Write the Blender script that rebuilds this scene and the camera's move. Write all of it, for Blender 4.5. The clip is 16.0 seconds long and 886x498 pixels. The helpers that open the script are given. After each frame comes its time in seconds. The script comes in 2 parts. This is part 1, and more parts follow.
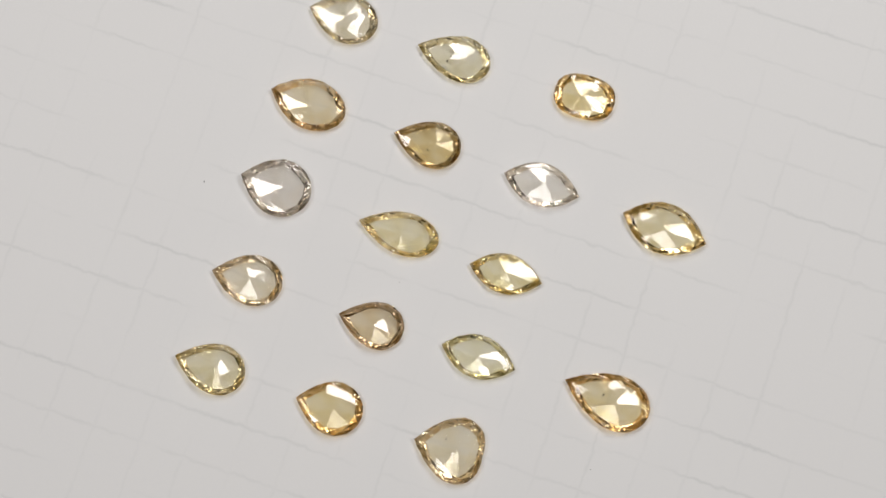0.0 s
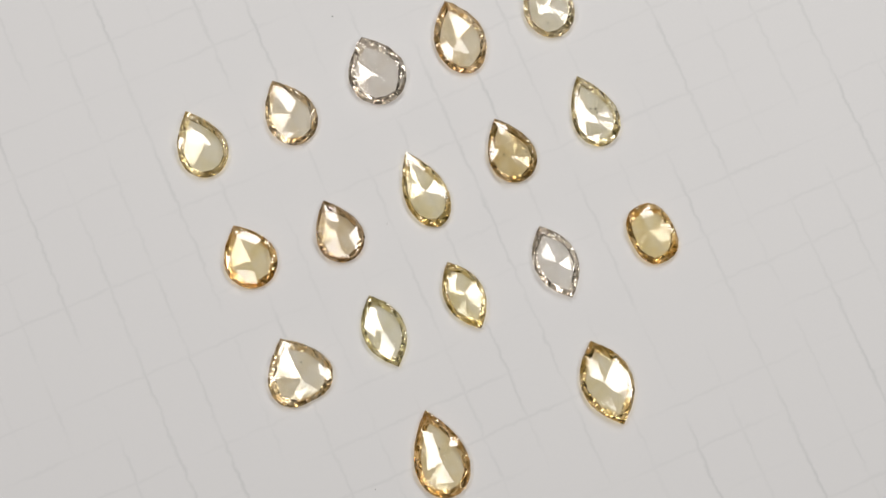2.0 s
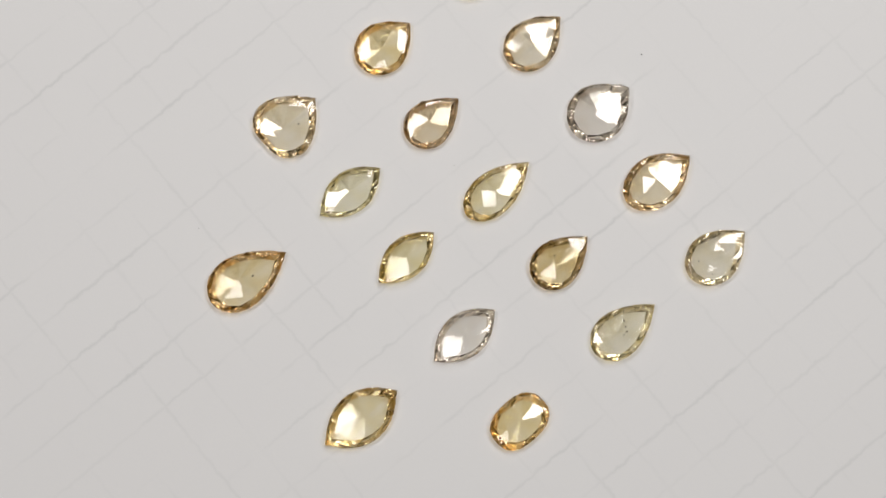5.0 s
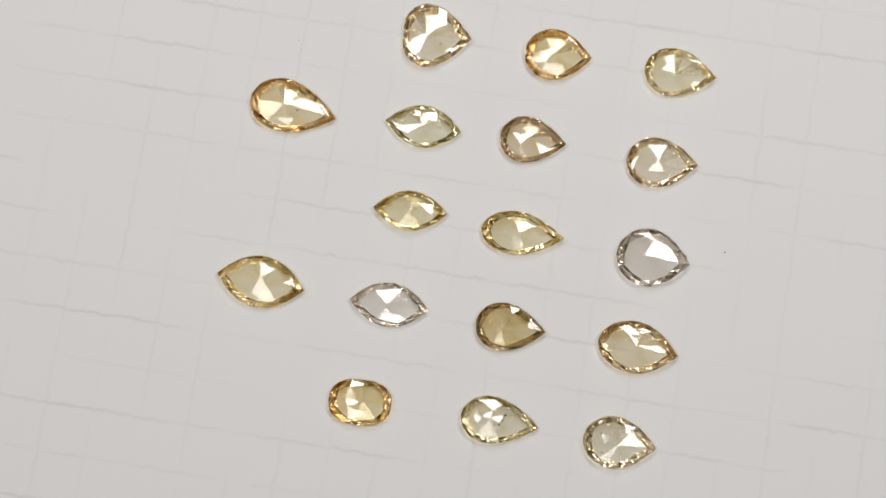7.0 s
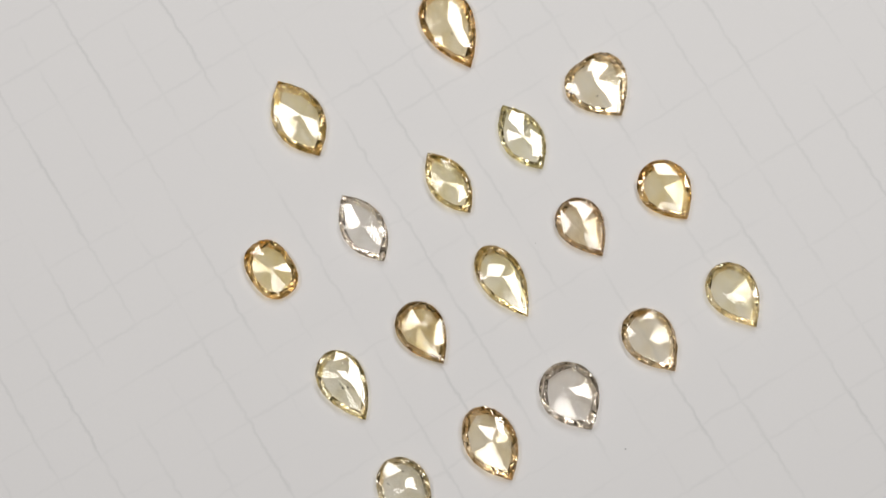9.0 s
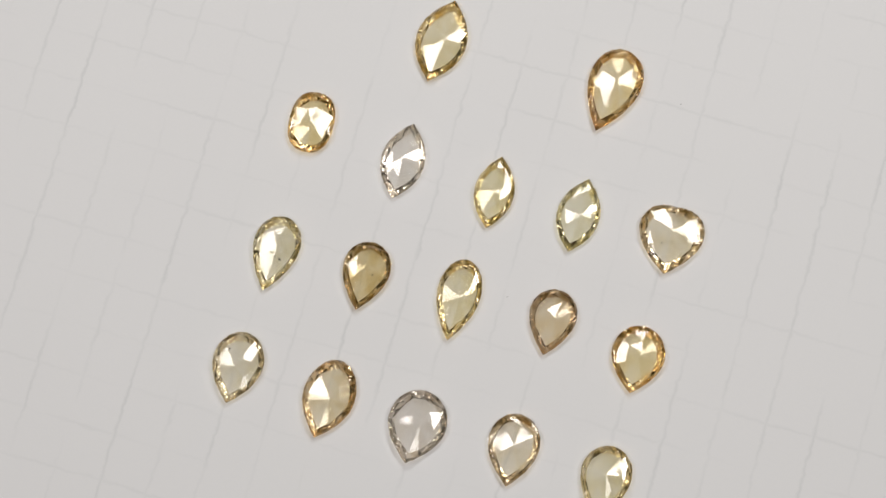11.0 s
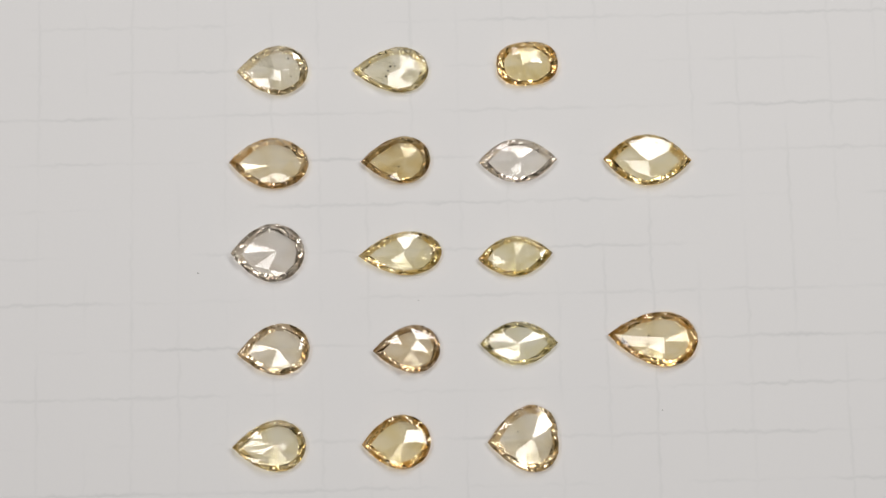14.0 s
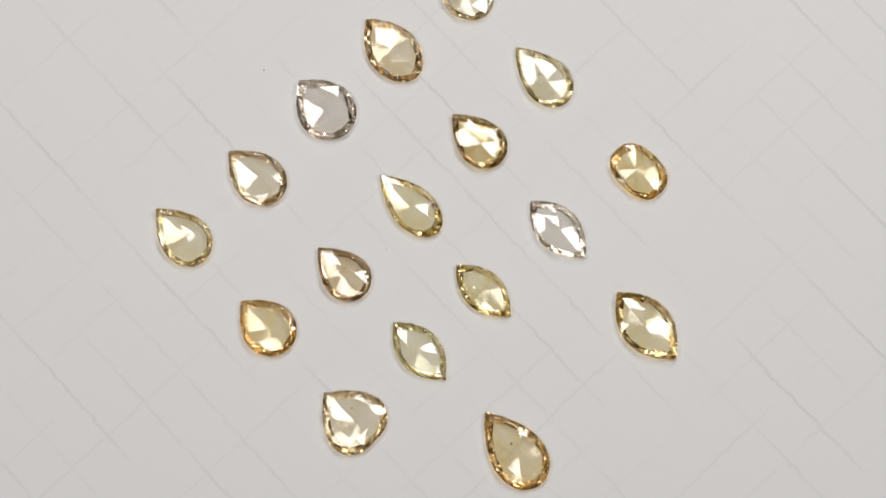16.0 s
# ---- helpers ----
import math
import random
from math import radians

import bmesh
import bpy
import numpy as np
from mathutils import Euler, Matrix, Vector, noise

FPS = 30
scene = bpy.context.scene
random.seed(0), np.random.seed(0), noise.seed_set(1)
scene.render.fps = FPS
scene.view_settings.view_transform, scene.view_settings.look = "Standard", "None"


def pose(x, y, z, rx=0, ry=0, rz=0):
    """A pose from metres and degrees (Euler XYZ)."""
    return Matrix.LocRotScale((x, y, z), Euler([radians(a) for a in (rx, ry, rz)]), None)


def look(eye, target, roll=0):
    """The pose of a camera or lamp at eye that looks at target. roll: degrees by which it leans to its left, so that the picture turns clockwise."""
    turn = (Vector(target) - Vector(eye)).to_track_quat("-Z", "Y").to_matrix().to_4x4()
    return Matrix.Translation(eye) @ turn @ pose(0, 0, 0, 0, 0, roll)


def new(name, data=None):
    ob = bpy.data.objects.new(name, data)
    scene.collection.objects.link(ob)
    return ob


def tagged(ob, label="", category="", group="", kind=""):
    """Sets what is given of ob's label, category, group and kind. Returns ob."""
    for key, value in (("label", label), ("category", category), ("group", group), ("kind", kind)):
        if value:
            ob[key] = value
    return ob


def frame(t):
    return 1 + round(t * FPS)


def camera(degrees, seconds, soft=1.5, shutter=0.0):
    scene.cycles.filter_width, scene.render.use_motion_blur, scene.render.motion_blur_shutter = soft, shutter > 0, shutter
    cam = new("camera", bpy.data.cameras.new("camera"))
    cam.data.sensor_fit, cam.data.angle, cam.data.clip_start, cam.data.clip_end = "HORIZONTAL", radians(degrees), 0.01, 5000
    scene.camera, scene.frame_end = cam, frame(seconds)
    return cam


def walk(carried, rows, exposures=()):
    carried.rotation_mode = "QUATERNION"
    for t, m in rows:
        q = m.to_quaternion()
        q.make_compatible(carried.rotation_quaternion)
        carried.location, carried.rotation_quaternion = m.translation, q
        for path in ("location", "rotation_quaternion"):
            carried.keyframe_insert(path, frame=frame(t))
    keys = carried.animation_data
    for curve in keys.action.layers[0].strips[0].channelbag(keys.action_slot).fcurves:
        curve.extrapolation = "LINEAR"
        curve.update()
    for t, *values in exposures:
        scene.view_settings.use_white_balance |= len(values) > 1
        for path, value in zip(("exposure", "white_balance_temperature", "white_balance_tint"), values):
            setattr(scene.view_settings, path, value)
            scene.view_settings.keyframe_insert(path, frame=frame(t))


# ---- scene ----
# Loose rose-cut stones on a sheet of squared paper that is slowly turned under a fixed camera.
# The axis of the turn is the origin; the paper's surface is z = 0; the squares are 5 mm.
cam = camera(27.84, 16.0, soft=1.5)
EYE, TARGET, ROLL = (-0.001085, -0.029889, 0.187119), (-0.001858, -0.001096, 0.0), -1.555
walk(cam, [(0.0, look(EYE, TARGET, ROLL)), (16.0, look(EYE, TARGET, ROLL))],
     exposures=[(0.0, 0.0, 6500, 10), (16.0, 0.0, 6500, 10)])


def turn(t):
    """The paper's angle in degrees: an even turn with a small unsteadiness."""
    sway = np.interp(t, (0, 0.5, 1.0, 1.5, 2.0, 2.5, 3.0, 3.5, 4.0, 6.5, 7.0, 7.5, 8.0, 8.5, 9.0, 11.5, 12.0, 12.5, 13.0, 13.5, 14.0, 14.5, 15.0, 15.5, 16.0),
                     (-0.1, -0.06, 0.16, 0.25, 0.82, 0.73, 0.76, 0.62, 0.11, -0.39, -0.38, -0.95, -1.45, -1.1, -1.1, -0.1, -0.4, -0.3, -0.2, -0.22, 0.15, 0.62,
                      -0.45, -0.6, 0.2))
    return 72.22 - 24.283 * t + float(sway)


# ---- light: a closed, pale room with lamp panels over the bench ----
world = bpy.data.worlds.new("world")
scene.world = world
world.use_nodes = True
world.node_tree.nodes["Background"].inputs[0].default_value = (0.9, 0.92, 1.0, 1)
world.node_tree.nodes["Background"].inputs[1].default_value = 0.3


def panel(name, eye, target, wide, deep, watts, colour):
    data = bpy.data.lights.new(name, "AREA")
    data.shape, data.size, data.size_y, data.energy, data.color = "RECTANGLE", wide, deep, watts, colour
    lamp = new(name, data)
    lamp.matrix_world = look(eye, target)
    return lamp


panel("lamp_panel", (-0.17, 0.055, 0.30), (0, 0, 0), 0.088, 0.10, 0.32, (1.0, 0.975, 0.945))
panel("lamp_panel", (0.17, 0.07, 0.30), (0, 0, 0), 0.088, 0.10, 0.37, (0.99, 0.98, 0.945))
panel("lamp_panel", (-0.03, -0.125, 0.32), (0, 0, 0), 0.11, 0.065, 0.15, (1.0, 0.975, 0.95))
panel("lamp_panel", (0.05, 0.26, 0.30), (0, 0, 0), 0.12, 0.09, 0.44, (1.0, 0.98, 0.95))


# ---- materials ----
def material(name):
    m = bpy.data.materials.new(name)
    m.use_nodes = True
    tree = m.node_tree
    return m, tree.nodes, tree.links, tree.nodes["Principled BSDF"]


def math_node(nodes, links, op, a, b=None, c=None, clamp=False):
    n = nodes.new("ShaderNodeMath")
    n.operation, n.use_clamp = op, clamp
    for i, v in enumerate((a, b, c)):
        if v is None:
            continue
        if isinstance(v, (int, float)):
            n.inputs[i].default_value = v
        else:
            links.new(v, n.inputs[i])
    return n.outputs[0]


def noise_node(nodes, links, where, scale, detail=2.0, rough=0.5):
    n = nodes.new("ShaderNodeTexNoise")
    n.inputs["Scale"].default_value, n.inputs["Detail"].default_value, n.inputs["Roughness"].default_value = scale, detail, rough
    links.new(where, n.inputs["Vector"])
    return n.outputs["Fac"]


def mix_node(nodes, links, fac, a, b):
    n = nodes.new("ShaderNodeMix")
    n.data_type = "RGBA"
    for i, v in ((0, fac), (6, a), (7, b)):
        if isinstance(v, tuple):
            n.inputs[i].default_value = (*v, 1)
        elif isinstance(v, (int, float)):
            n.inputs[i].default_value = v
        else:
            links.new(v, n.inputs[i])
    return n.outputs[2]


def paper_material():
    """White paper with a faint grey 5 mm grid, uneven and broken in its print, and a fine tooth."""
    m, nodes, links, shader = material("squared_paper")
    where = nodes.new("ShaderNodeTexCoord").outputs["Object"]
    split = nodes.new("ShaderNodeSeparateXYZ")
    links.new(where, split.inputs[0])
    wobble = noise_node(nodes, links, where, 160, 3.0, 0.6)
    fine = noise_node(nodes, links, where, 620, 2.0, 0.6)
    shift = math_node(nodes, links, "MULTIPLY_ADD", wobble, 0.00042, -0.00021)
    shift = math_node(nodes, links, "ADD", shift, math_node(nodes, links, "MULTIPLY_ADD", fine, 0.0008, -0.0004))
    lines = []
    for axis, phase, seed, strength in ((0, -0.02107, 3.1, 1.0), (1, 0.02488, 7.7, 0.5)):
        moved = math_node(nodes, links, "ADD", split.outputs[axis], shift)
        cell = math_node(nodes, links, "MULTIPLY_ADD", moved, 200.0, -phase * 200.0 + 0.5)
        off = math_node(nodes, links, "ABSOLUTE", math_node(nodes, links, "SUBTRACT", math_node(nodes, links, "FRACT", cell), 0.5))
        line = math_node(nodes, links, "MULTIPLY_ADD", off, -19.0, 1.0, clamp=True)
        place = nodes.new("ShaderNodeMapping")
        place.inputs["Location"].default_value = (seed, seed, seed)
        place.inputs["Scale"].default_value = (1, 0.35, 1) if axis == 0 else (0.35, 1, 1)
        links.new(where, place.inputs[0])
        fade = noise_node(nodes, links, place.outputs[0], 130, 3.0, 0.65)
        fade = math_node(nodes, links, "MULTIPLY_ADD", fade, 4.2, -1.8, clamp=True)
        lines.append(math_node(nodes, links, "MULTIPLY", line, math_node(nodes, links, "MULTIPLY", fade, strength)))
    ink = math_node(nodes, links, "MULTIPLY", math_node(nodes, links, "MAXIMUM", *lines), 0.25)
    tone = mix_node(nodes, links, noise_node(nodes, links, where, 35, 3.0), (0.775, 0.762, 0.765), (0.80, 0.79, 0.793))
    tone = mix_node(nodes, links, noise_node(nodes, links, where, 2500, 2.0), tone, (0.775, 0.765, 0.768))
    links.new(mix_node(nodes, links, ink, tone, (0.36, 0.38, 0.38)), shader.inputs["Base Color"])
    shader.inputs["Roughness"].default_value = 0.85
    shader.inputs["Specular IOR Level"].default_value = 0.2
    bump = nodes.new("ShaderNodeBump")
    bump.inputs["Strength"].default_value, bump.inputs["Distance"].default_value = 0.15, 0.00003
    links.new(noise_node(nodes, links, where, 3500, 2.0), bump.inputs["Height"])
    links.new(bump.outputs[0], shader.inputs["Normal"])
    return m


def plain_material(name, one, two, scale, roughness):
    m, nodes, links, shader = material(name)
    where = nodes.new("ShaderNodeTexCoord").outputs["Object"]
    links.new(mix_node(nodes, links, noise_node(nodes, links, where, scale, 4.0), one, two), shader.inputs["Base Color"])
    shader.inputs["Roughness"].default_value = roughness
    return m


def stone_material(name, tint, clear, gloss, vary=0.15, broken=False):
    """Tinted diamond: strong refraction and gloss, with part of the light passing straight. Cloudy zones in the tint;
    each facet is at random clearer or deeper than the next (vary), which puts the tones of inner reflections into the
    colour."""
    m, nodes, links, shader = material(name)
    nodes.remove(shader)
    where = nodes.new("ShaderNodeTexCoord").outputs["Object"]
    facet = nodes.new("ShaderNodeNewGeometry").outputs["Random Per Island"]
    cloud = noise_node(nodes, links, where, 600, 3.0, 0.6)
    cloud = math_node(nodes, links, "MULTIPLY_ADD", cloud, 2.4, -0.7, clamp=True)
    # the facet share of the depth paints inner reflections into the tint
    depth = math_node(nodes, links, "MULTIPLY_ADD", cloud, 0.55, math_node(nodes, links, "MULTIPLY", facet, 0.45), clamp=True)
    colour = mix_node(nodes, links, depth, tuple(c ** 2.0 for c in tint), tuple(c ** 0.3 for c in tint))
    bend = nodes.new("ShaderNodeBsdfGlass")
    bend.inputs["IOR"].default_value, bend.inputs["Roughness"].default_value = 2.4, 0.015
    links.new(colour, bend.inputs["Color"])
    plain = nodes.new("ShaderNodeBsdfTransparent")
    links.new(colour, plain.inputs["Color"])
    body = nodes.new("ShaderNodeMixShader")
    # milky patches vary what passes straight; the random step per facet imitates inner reflections
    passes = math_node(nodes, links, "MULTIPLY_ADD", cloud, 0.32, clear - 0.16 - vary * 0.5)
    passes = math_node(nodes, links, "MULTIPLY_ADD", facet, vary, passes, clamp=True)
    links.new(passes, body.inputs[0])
    links.new(bend.outputs[0], body.inputs[1])
    links.new(plain.outputs[0], body.inputs[2])
    shine = nodes.new("ShaderNodeBsdfGlossy")
    shine.inputs["Roughness"].default_value = 0.04
    shine.inputs["Color"].default_value = (1.0, 0.97, 0.95, 1)
    bump = nodes.new("ShaderNodeBump")
    if broken:
        # the crowded little facets of the rim
        cells = nodes.new("ShaderNodeTexVoronoi")
        cells.inputs["Scale"].default_value = 2600
        links.new(where, cells.inputs["Vector"])
        bump.inputs["Strength"].default_value, bump.inputs["Distance"].default_value = 0.22, 0.0002
        links.new(cells.outputs["Distance"], bump.inputs["Height"])
    else:
        # polished facets are not quite flat
        bump.inputs["Strength"].default_value, bump.inputs["Distance"].default_value = 0.08, 0.0001
        links.new(noise_node(nodes, links, where, 480, 2.0), bump.inputs["Height"])
    links.new(bump.outputs[0], shine.inputs["Normal"])
    links.new(bump.outputs[0], bend.inputs["Normal"])
    facing = nodes.new("ShaderNodeLayerWeight")
    facing.inputs["Blend"].default_value = 0.5
    steep = math_node(nodes, links, "POWER", facing.outputs["Facing"], 5.0)
    sheen = math_node(nodes, links, "MULTIPLY_ADD", steep, 0.8 * (1 - gloss), gloss)
    mix = nodes.new("ShaderNodeMixShader")
    links.new(sheen, mix.inputs[0])
    links.new(body.outputs[0], mix.inputs[1])
    links.new(shine.outputs[0], mix.inputs[2])
    links.new(mix.outputs[0], nodes["Material Output"].inputs[0])
    return m


PAPER = paper_material()
BENCH = plain_material("bench_top", (0.42, 0.40, 0.37), (0.5, 0.48, 0.45), 30, 0.6)
WALL = plain_material("wall_paint", (0.50, 0.50, 0.49), (0.56, 0.55, 0.54), 6, 0.8)
SPECK = plain_material("dark_speck", (0.03, 0.028, 0.025), (0.09, 0.08, 0.07), 4000, 0.7)


# ---- building helpers ----
def mesh_from(name, bm, mat):
    me = bpy.data.meshes.new(name)
    bm.to_mesh(me)
    bm.free()
    me.materials.append(mat)
    return me


def part(name, bm, mat, parent, label=""):
    ob = new(name, mesh_from(name, bm, mat))
    ob.parent = parent
    return tagged(ob, label)


def slab(name, low, high, mat, label):
    bm = bmesh.new()
    bmesh.ops.create_cube(bm, size=1.0)
    for v in bm.verts:
        v.co = [low[i] + (v.co[i] + 0.5) * (high[i] - low[i]) for i in range(3)]
    return tagged(new(name, mesh_from(name, bm, mat)), label, kind="structure")


# ---- the setting ----
slab("bench_top", (-1.2, -1.2, -0.03), (1.2, 1.2, -0.00015), BENCH, "plain pale bench top under the paper")
slab("wall_north", (-1.2, 1.2, -0.03), (1.2, 1.25, 1.5), WALL, "plain pale painted wall")
slab("wall_south", (-1.2, -1.25, -0.03), (1.2, -1.2, 1.5), WALL, "plain pale painted wall")
slab("wall_east", (1.2, -1.25, -0.03), (1.25, 1.25, 1.5), WALL, "plain pale painted wall")
slab("wall_west", (-1.25, -1.25, -0.03), (-1.2, 1.25, 1.5), WALL, "plain pale painted wall")
slab("ceiling", (-1.25, -1.25, 1.5), (1.25, 1.25, 1.55), WALL, "plain pale painted ceiling")


# ---- the sheet of paper ----
def paper_sheet():
    """A sheet 0.1 mm thick, with a faint swell."""
    bm = bmesh.new()
    bmesh.ops.create_grid(bm, x_segments=60, y_segments=84, size=0.5)
    for v in bm.verts:
        x, y = v.co.x * 0.210, v.co.y * 0.297
        v.co = (x, y, 0.00003 * (noise.noise(Vector((x * 25, y * 25, 1.7))) - 0.6))
    rim = [e for e in bm.edges if e.is_boundary]
    down = bmesh.ops.extrude_edge_only(bm, edges=rim)
    for v in (g for g in down["geom"] if isinstance(g, bmesh.types.BMVert)):
        v.co.z -= 0.0001
    for f in bm.faces:
        f.smooth = True
    return tagged(new("paper_sheet", mesh_from("paper_sheet", bm, PAPER)),
                  "white sheet of paper with a faint grey square grid", "paper")


# ---- the stones ----
def pear(length, width, belly, full=1.9):
    """Half-width of a pear at height y over its round end; the tip is at y = length."""
    low = belly * length

    def half(y):
        if y < low:
            return width / 2 * math.sqrt(max(0.0, 1 - ((low - y) / low) ** 2))
        return width / 2 * (1 - ((y - low) / (length - low)) ** full)
    return half


def marquise(length, width, full=2.1):
    def half(y):
        return width / 2 * (1 - abs(2 * y / length - 1) ** full)
    return half


def oval(length, width, power=2.5):
    def half(y):
        return width / 2 * (1 - abs(2 * y / length - 1) ** power) ** (1 / power)
    return half


def outline(half, length, dent=0.0):
    """The outline as a function of the way round (0 to 1 from the tip, clockwise), at even arc length, about the middle."""
    n = 400
    ys = [length * (0.5 + 0.5 * math.cos(math.pi * i / n)) for i in range(n + 1)]
    side = [(half(y), y) for y in ys]
    loop = side + [(-x, y) for x, y in reversed(side[1:-1])]
    pts = np.array([(x, y + dent * length * max(0.0, 1 - abs(x) / (0.35 * length)) * max(0.0, 1 - 3 * y / length)) for x, y in loop])
    pts[:, 1] -= length / 2
    step = np.hypot(*np.diff(np.vstack([pts, pts[:1]]), axis=0).T)
    way = np.concatenate([[0], np.cumsum(step)])
    ring = np.vstack([pts, pts[:1]])

    def at(u):
        u = (u % 1.0) * way[-1]
        return Vector((np.interp(u, way, ring[:, 0]), np.interp(u, way, ring[:, 1]), 0))
    return at


def stone(name, at, heart, peak, mat, rim_mat, base_mat, star=8, inner=0.72, rise=1.0, tiers=1, seed=1, flaws=0):
    """A faceted stone in mm: star facets round a low point, two rows of small facets to the rim, a thin girdle and a slightly hollow base."""
    rnd = random.Random(seed)
    thing = new(name)
    c = Vector((0, heart, 0))
    # the crown sits a little off the middle, as in hand-cut stones
    way = rnd.uniform(0, 2 * math.pi)
    off = Vector((math.cos(way), math.sin(way), 0)) * rnd.uniform(0.5, 1.3)

    def ring(n, scale, z, jit, skew=0.0, ragged=0.0):
        out = []
        for j in range(n):
            u = (j + skew) / n
            # no unsteadiness at the tip itself
            du = rnd.uniform(-jit, jit) / n if j else 0.0
            p = c + (at(u + du) - c) * scale * (1 + rnd.uniform(-jit, jit) * 0.12 + rnd.uniform(-ragged, ragged)) + off * (1 - scale)
            p.z = z * (1 + rnd.uniform(-jit, jit) * 0.5)
            out.append(p)
        return out

    n = 8 * star
    # a hand-ground outline is never quite smooth
    around = [c + (at(j / n) - c) * (1 + (rnd.uniform(-0.012, 0.008) if j else 0.0)) for j in range(n)]
    rims = [Vector((p.x, p.y, (0.48 + rnd.uniform(-0.04, 0.04)) * rise)) for p in around]
    lows = [Vector((p.x, p.y, (0.36 + rnd.uniform(-0.05, 0.03)) * rise)) for p in around]
    edges = ring(4 * star, 0.945, 0.70 * rise, 0.34, 0.0, 0.03)
    mids = ring(2 * star, 0.88, 0.86 * rise, 0.24, 0.0, 0.075)
    ins = ring(star, inner, 1.13 * rise, 0.2)
    waist = ring(4 * star, 0.88, 0.17 * rise, 0.6)
    base = [c + (around[4 * j] - c) * (0.76 + rnd.uniform(-0.03, 0.03)) for j in range(2 * star)]
    # raised middle added to a flat base, so that its facets give second glints
    hollow = c + Vector((rnd.uniform(-0.3, 0.3), rnd.uniform(-0.4, 0.4), 0.40 * rise))
    top = Vector((*peak, 1.55 * rise))

    def add(bm, *ps):
        try:
            return bm.faces.new([bm.verts.new(p * 0.001) for p in ps])
        except ValueError:
            return None

    table = bmesh.new()
    if tiers == 2:
        halves = ring(star, inner * 0.56, 1.40 * rise, 0.14, 0.5)
        for j in range(star):
            a, b = halves[j], halves[(j + 1) % star]
            add(table, top, b, a)
            add(table, ins[j], ins[(j + 1) % star], a)
            add(table, a, b, ins[(j + 1) % star])
    else:
        for j in range(star):
            add(table, top, ins[(j + 1) % star], ins[j])
    def tier(bm, few, many):
        """The facets between a ring and one of twice as many points."""
        m = len(few)
        for j in range(m):
            a, b = few[j], few[(j + 1) % m]
            p, q, r = many[2 * j], many[2 * j + 1], many[(2 * j + 2) % (2 * m)]
            add(bm, a, b, q)
            add(bm, a, q, p)
            add(bm, b, r, q)

    skirt = bmesh.new()
    tier(skirt, ins, mids)
    crown = bmesh.new()
    tier(crown, mids, edges)
    tier(crown, edges, rims)
    band = bmesh.new()
    for j in range(n):
        add(band, rims[j], rims[(j + 1) % n], lows[(j + 1) % n], lows[j])
    under = bmesh.new()
    tier(under, waist, lows)
    tier(under, base, waist)
    foot = bmesh.new()
    for j in range(star):
        p, q, r = base[2 * j], base[2 * j + 1], base[(2 * j + 2) % (2 * star)]
        add(foot, hollow, p, q)
        add(foot, hollow, q, r)
    for bm in (table, skirt, crown, band, under, foot):
        # all faces look outwards from the stone's middle
        bm.normal_update()
        for f in bm.faces:
            if f.normal.dot(f.calc_center_median() - Vector((0, heart * 0.001, 0.0007 * rise))) < 0:
                f.normal_flip()
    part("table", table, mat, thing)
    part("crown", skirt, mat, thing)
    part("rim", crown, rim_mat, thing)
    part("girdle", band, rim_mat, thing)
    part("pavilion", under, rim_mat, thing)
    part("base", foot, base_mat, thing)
    for i in range(flaws):
        bm = bmesh.new()
        bmesh.ops.create_icosphere(bm, subdivisions=1, radius=0.00007 + 0.00007 * rnd.random())
        for v in bm.verts:
            v.co *= rnd.uniform(0.6, 1.3)
        u = rnd.random()
        p = c + (at(u) - c) * rnd.uniform(0.15, 0.6)
        bmesh.ops.translate(bm, verts=bm.verts, vec=(p.x * 0.001, p.y * 0.001, 0.0006 * rise))
        part("inclusion", bm, SPECK, thing, "dark inclusion inside the stone")
    return thing


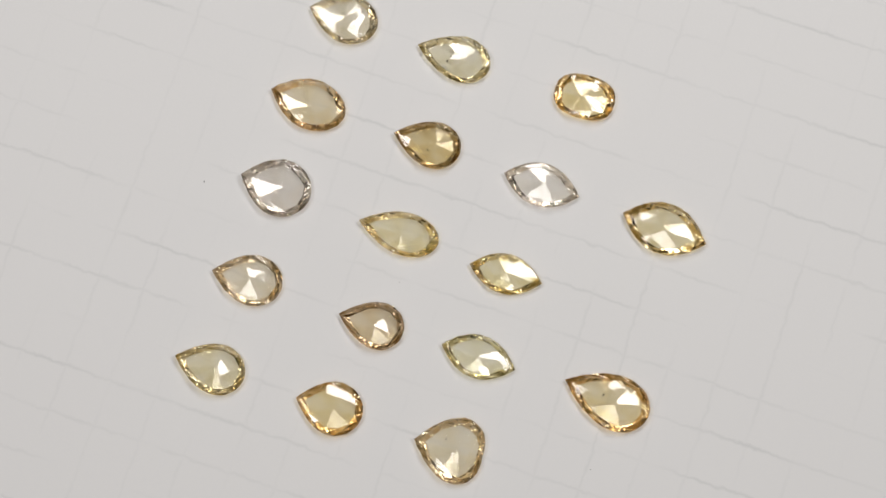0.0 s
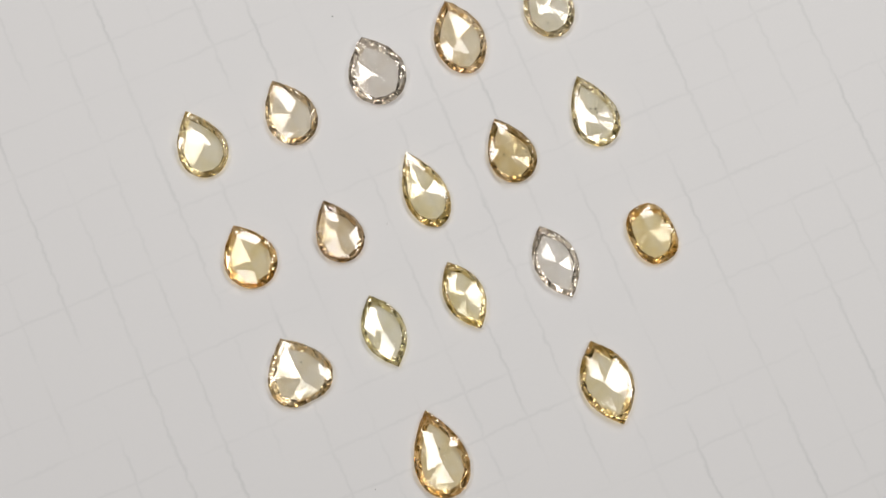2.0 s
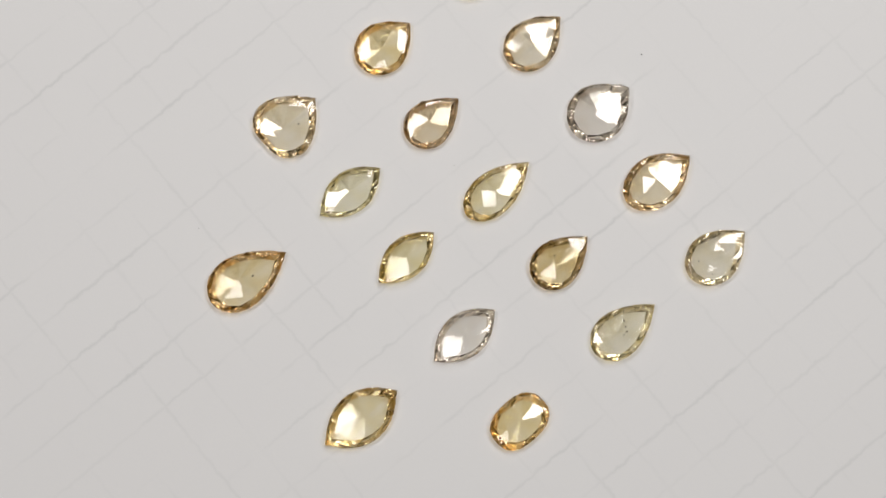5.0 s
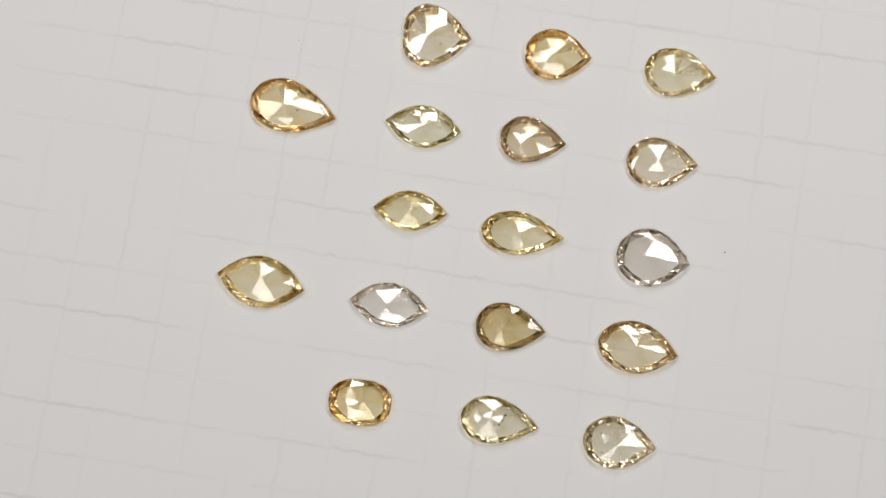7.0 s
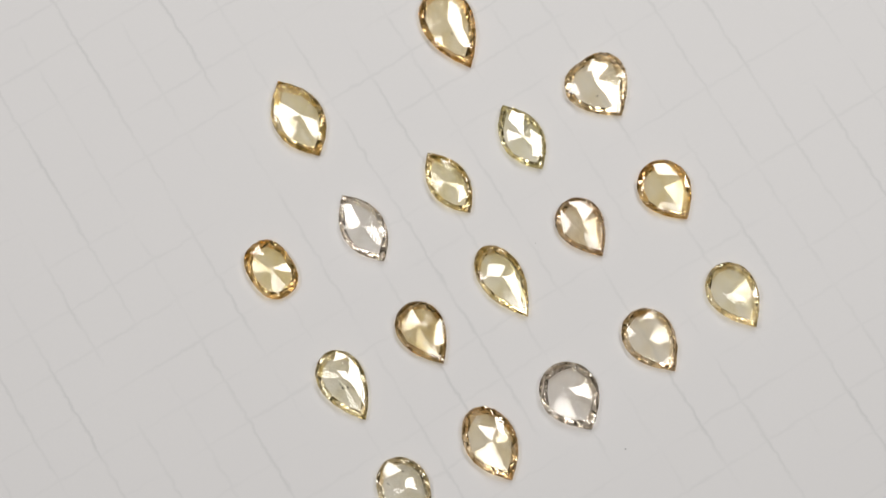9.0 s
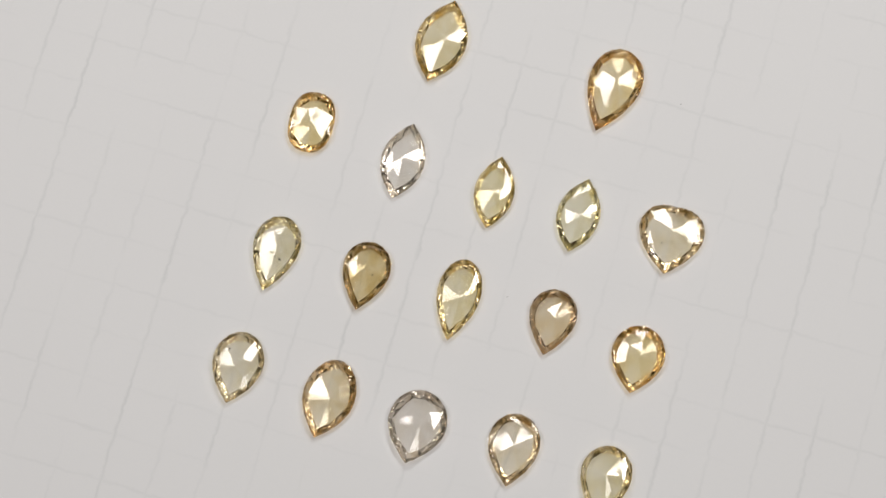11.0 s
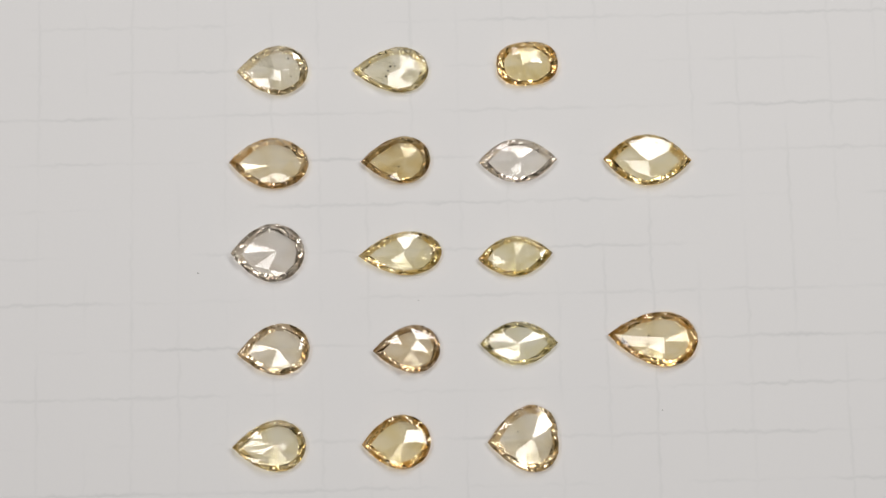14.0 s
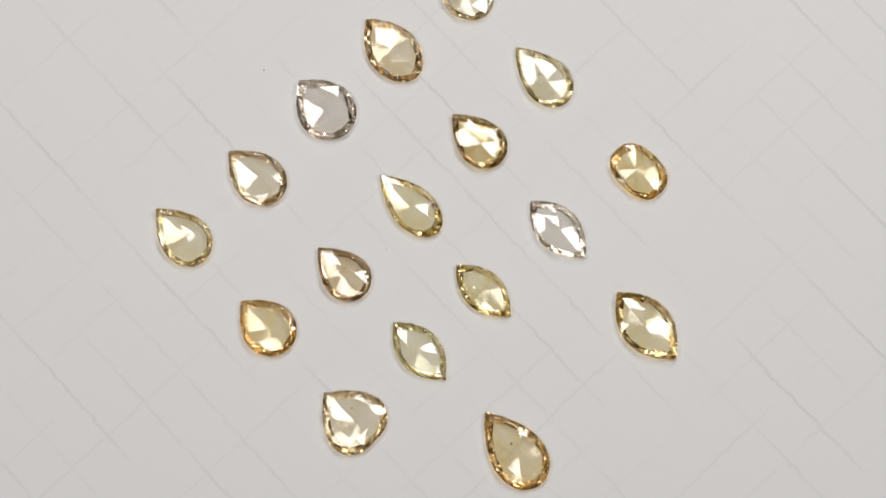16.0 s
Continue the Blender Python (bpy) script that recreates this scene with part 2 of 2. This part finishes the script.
# name, kind of outline, middle x, y, length, width (mm), belly, lean (degrees), tint, star facets, inner ring, rise, label
P, M, O = "pear", "marquise", "oval"
STONES = (
    (P, -21.04, 20.84, 7.69, 5.33, 0.38, -0.2, (0.97, 0.89, 0.66), 7, 0.70, 1.00, "pale yellow pear-shaped rose-cut diamond on squared paper"),
    (P, -11.04, 20.11, 7.64, 5.45, 0.40, 3.8, (0.92, 0.86, 0.70), 6, 0.78, 0.95, "light champagne pear-shaped rose-cut diamond on squared paper"),
    (P, -0.72, 20.44, 7.82, 6.2, 0.44, -1.7, (0.78, 0.86, 0.81), 7, 0.76, 1.05, "silvery grey broad pear-shaped rose-cut diamond"),
    (P, 8.93, 20.06, 8.47, 5.51, 0.46, -3.8, (0.93, 0.83, 0.62), 8, 0.78, 1.00, "light orange-champagne long pear-shaped rose-cut diamond"),
    (P, 19.05, 19.39, 7.66, 5.42, 0.42, -0.2, (0.97, 0.91, 0.75), 7, 0.72, 1.00, "nearly colourless pear-shaped rose-cut diamond with yellowish rim"),
    (P, -21.19, 7.60, 7.22, 5.65, 0.43, 1.8, (0.95, 0.80, 0.49), 6, 0.74, 1.00, "golden yellow pear-shaped rose-cut diamond on squared paper"),
    (P, -11.54, 6.17, 7.07, 5.03, 0.37, 0.8, (0.60, 0.68, 0.50), 6, 0.68, 1.05, "brown champagne small pear-shaped rose-cut diamond"),
    (P, -1.39, 6.46, 8.80, 4.66, 0.40, 0.8, (0.97, 0.88, 0.62), 8, 0.74, 0.95, "pale yellow slender pear-shaped rose-cut diamond"),
    (P, 8.70, 6.56, 7.42, 5.09, 0.37, 0.6, (0.47, 0.60, 0.34), 6, 0.76, 1.05, "dark cognac brown pear-shaped rose-cut diamond"),
    (P, 18.56, 6.74, 8.19, 4.97, 0.36, -1.4, (0.97, 0.915, 0.72), 7, 0.72, 1.00, "pale straw pear-shaped rose-cut diamond with dark specks inside"),
    (P, -21.43, -5.73, 7.68, 6.98, 0.38, 3.2, (0.95, 0.87, 0.69), 8, 0.78, 1.00, "pale champagne broad heart-like pear rose-cut diamond"),
    (M, -11.41, -5.63, 8.15, 4.57, 0.5, -1.7, (0.97, 0.93, 0.72), 8, 0.72, 0.95, "very pale yellow-green marquise rose-cut diamond"),
    (M, -2.17, -5.69, 7.92, 4.27, 0.5, 2.4, (0.93, 0.865, 0.58), 6, 0.80, 0.95, "olive yellow marquise rose-cut diamond on squared paper"),
    (M, 8.09, -6.45, 8.40, 4.68, 0.5, -0.5, (0.95, 0.93, 0.87), 8, 0.74, 0.95, "colourless marquise rose-cut diamond with bright facets"),
    (O, 18.64, -7.96, 6.59, 4.79, 0.5, 1.6, (0.94, 0.80, 0.48), 8, 0.74, 1.00, "orange-yellow cushion oval rose-cut diamond"),
    (P, -11.47, -19.67, 9.47, 5.75, 0.36, -7.0, (0.96, 0.81, 0.53), 7, 0.74, 1.05, "large orange-champagne pear-shaped rose-cut diamond"),
    (M, 7.58, -20.22, 9.35, 5.5, 0.5, -3.1, (0.96, 0.86, 0.60), 8, 0.76, 1.00, "large champagne yellow marquise rose-cut diamond"),
)


# where the star facets meet, in mm from each stone's middle
PEAKS = ((0.1, -0.8), (0.0, -0.45), (0.0, -1.1), (0.0, -0.3), (-0.1, -0.1), (-0.25, -0.7), (-0.2, -0.45), (0.1, -0.6), (-0.25, -0.9),
         (-0.1, -0.65), (0.0, -0.8), (-0.15, 0.2), (0.0, 0.0), (0.05, -0.25), (0.0, 0.1), (0.0, -1.0), (-0.35, 0.0))


def build_stones():
    made = []
    for i, (kind, x, y, length, width, belly, lean, tint, star, inner, rise, label) in enumerate(STONES):
        if kind == P:
            half, heart = pear(length, width, belly), (belly - 0.5) * length * 0.75
        elif kind == M:
            half, heart = marquise(length, width), 0.0
        else:
            half, heart = oval(length, width), 0.0
        tiers = 2 if i in (0, 4, 9) else 1
        dent = 0.05 if "heart" in label else 0.0
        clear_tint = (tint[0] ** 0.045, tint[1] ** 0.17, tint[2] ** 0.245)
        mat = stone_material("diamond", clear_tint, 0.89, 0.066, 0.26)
        # deeper rim tint and uneven base facets stand in for bounces inside the stone
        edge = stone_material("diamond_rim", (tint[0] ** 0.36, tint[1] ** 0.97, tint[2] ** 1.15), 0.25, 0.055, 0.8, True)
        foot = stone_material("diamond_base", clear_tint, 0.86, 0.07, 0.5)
        flaws = 4 if "specks" in label else 2 if "nearly colourless" in label else 1 if i in (8, 10, 15) else 0
        thing = stone("rose_cut_diamond", outline(half, length, dent), heart, PEAKS[i], mat, edge, foot, star, inner * 0.80, rise, tiers, 11 + i, flaws)
        tagged(thing, label, "gemstone", "diamonds on the paper")
        made.append((thing, x * 0.001, y * 0.001, 0.00003, lean))
    return made


def dust_speck(size, seed):
    bm = bmesh.new()
    bmesh.ops.create_icosphere(bm, subdivisions=1, radius=size)
    rnd = random.Random(seed)
    for v in bm.verts:
        v.co = (v.co.x * rnd.uniform(0.6, 1.5), v.co.y * rnd.uniform(0.6, 1.3), v.co.z * 0.5 + size * 0.4)
    return tagged(new("dust_speck", mesh_from("dust_speck", bm, SPECK)), "tiny dark speck of dust on the paper", "dust", "specks on the paper")


SHEET = paper_sheet()
CARRIED = [(SHEET, 0.0, 0.0, 0.0, -1.0)] + build_stones()
for i, (x, y, size) in enumerate(((-2.5, 27.9, 0.07), (-19.0, -20.3, 0.045), (-6.4, 4.7, 0.04))):
    CARRIED.append((dust_speck(size * 0.001, 40 + i), x * 0.001, y * 0.001, 0.0, 0.0))


def motions():
    """Everything on the paper turns with it about the upright axis."""
    times = [0.25 * i for i in range(65)]
    for thing, x, y, z, lean in CARRIED:
        rows = []
        for t in times:
            a = radians(turn(t))
            rows.append((t, pose(x * math.cos(a) - y * math.sin(a), x * math.sin(a) + y * math.cos(a), z, 0, 0, turn(t) + lean)))
        walk(thing, rows)


motions()
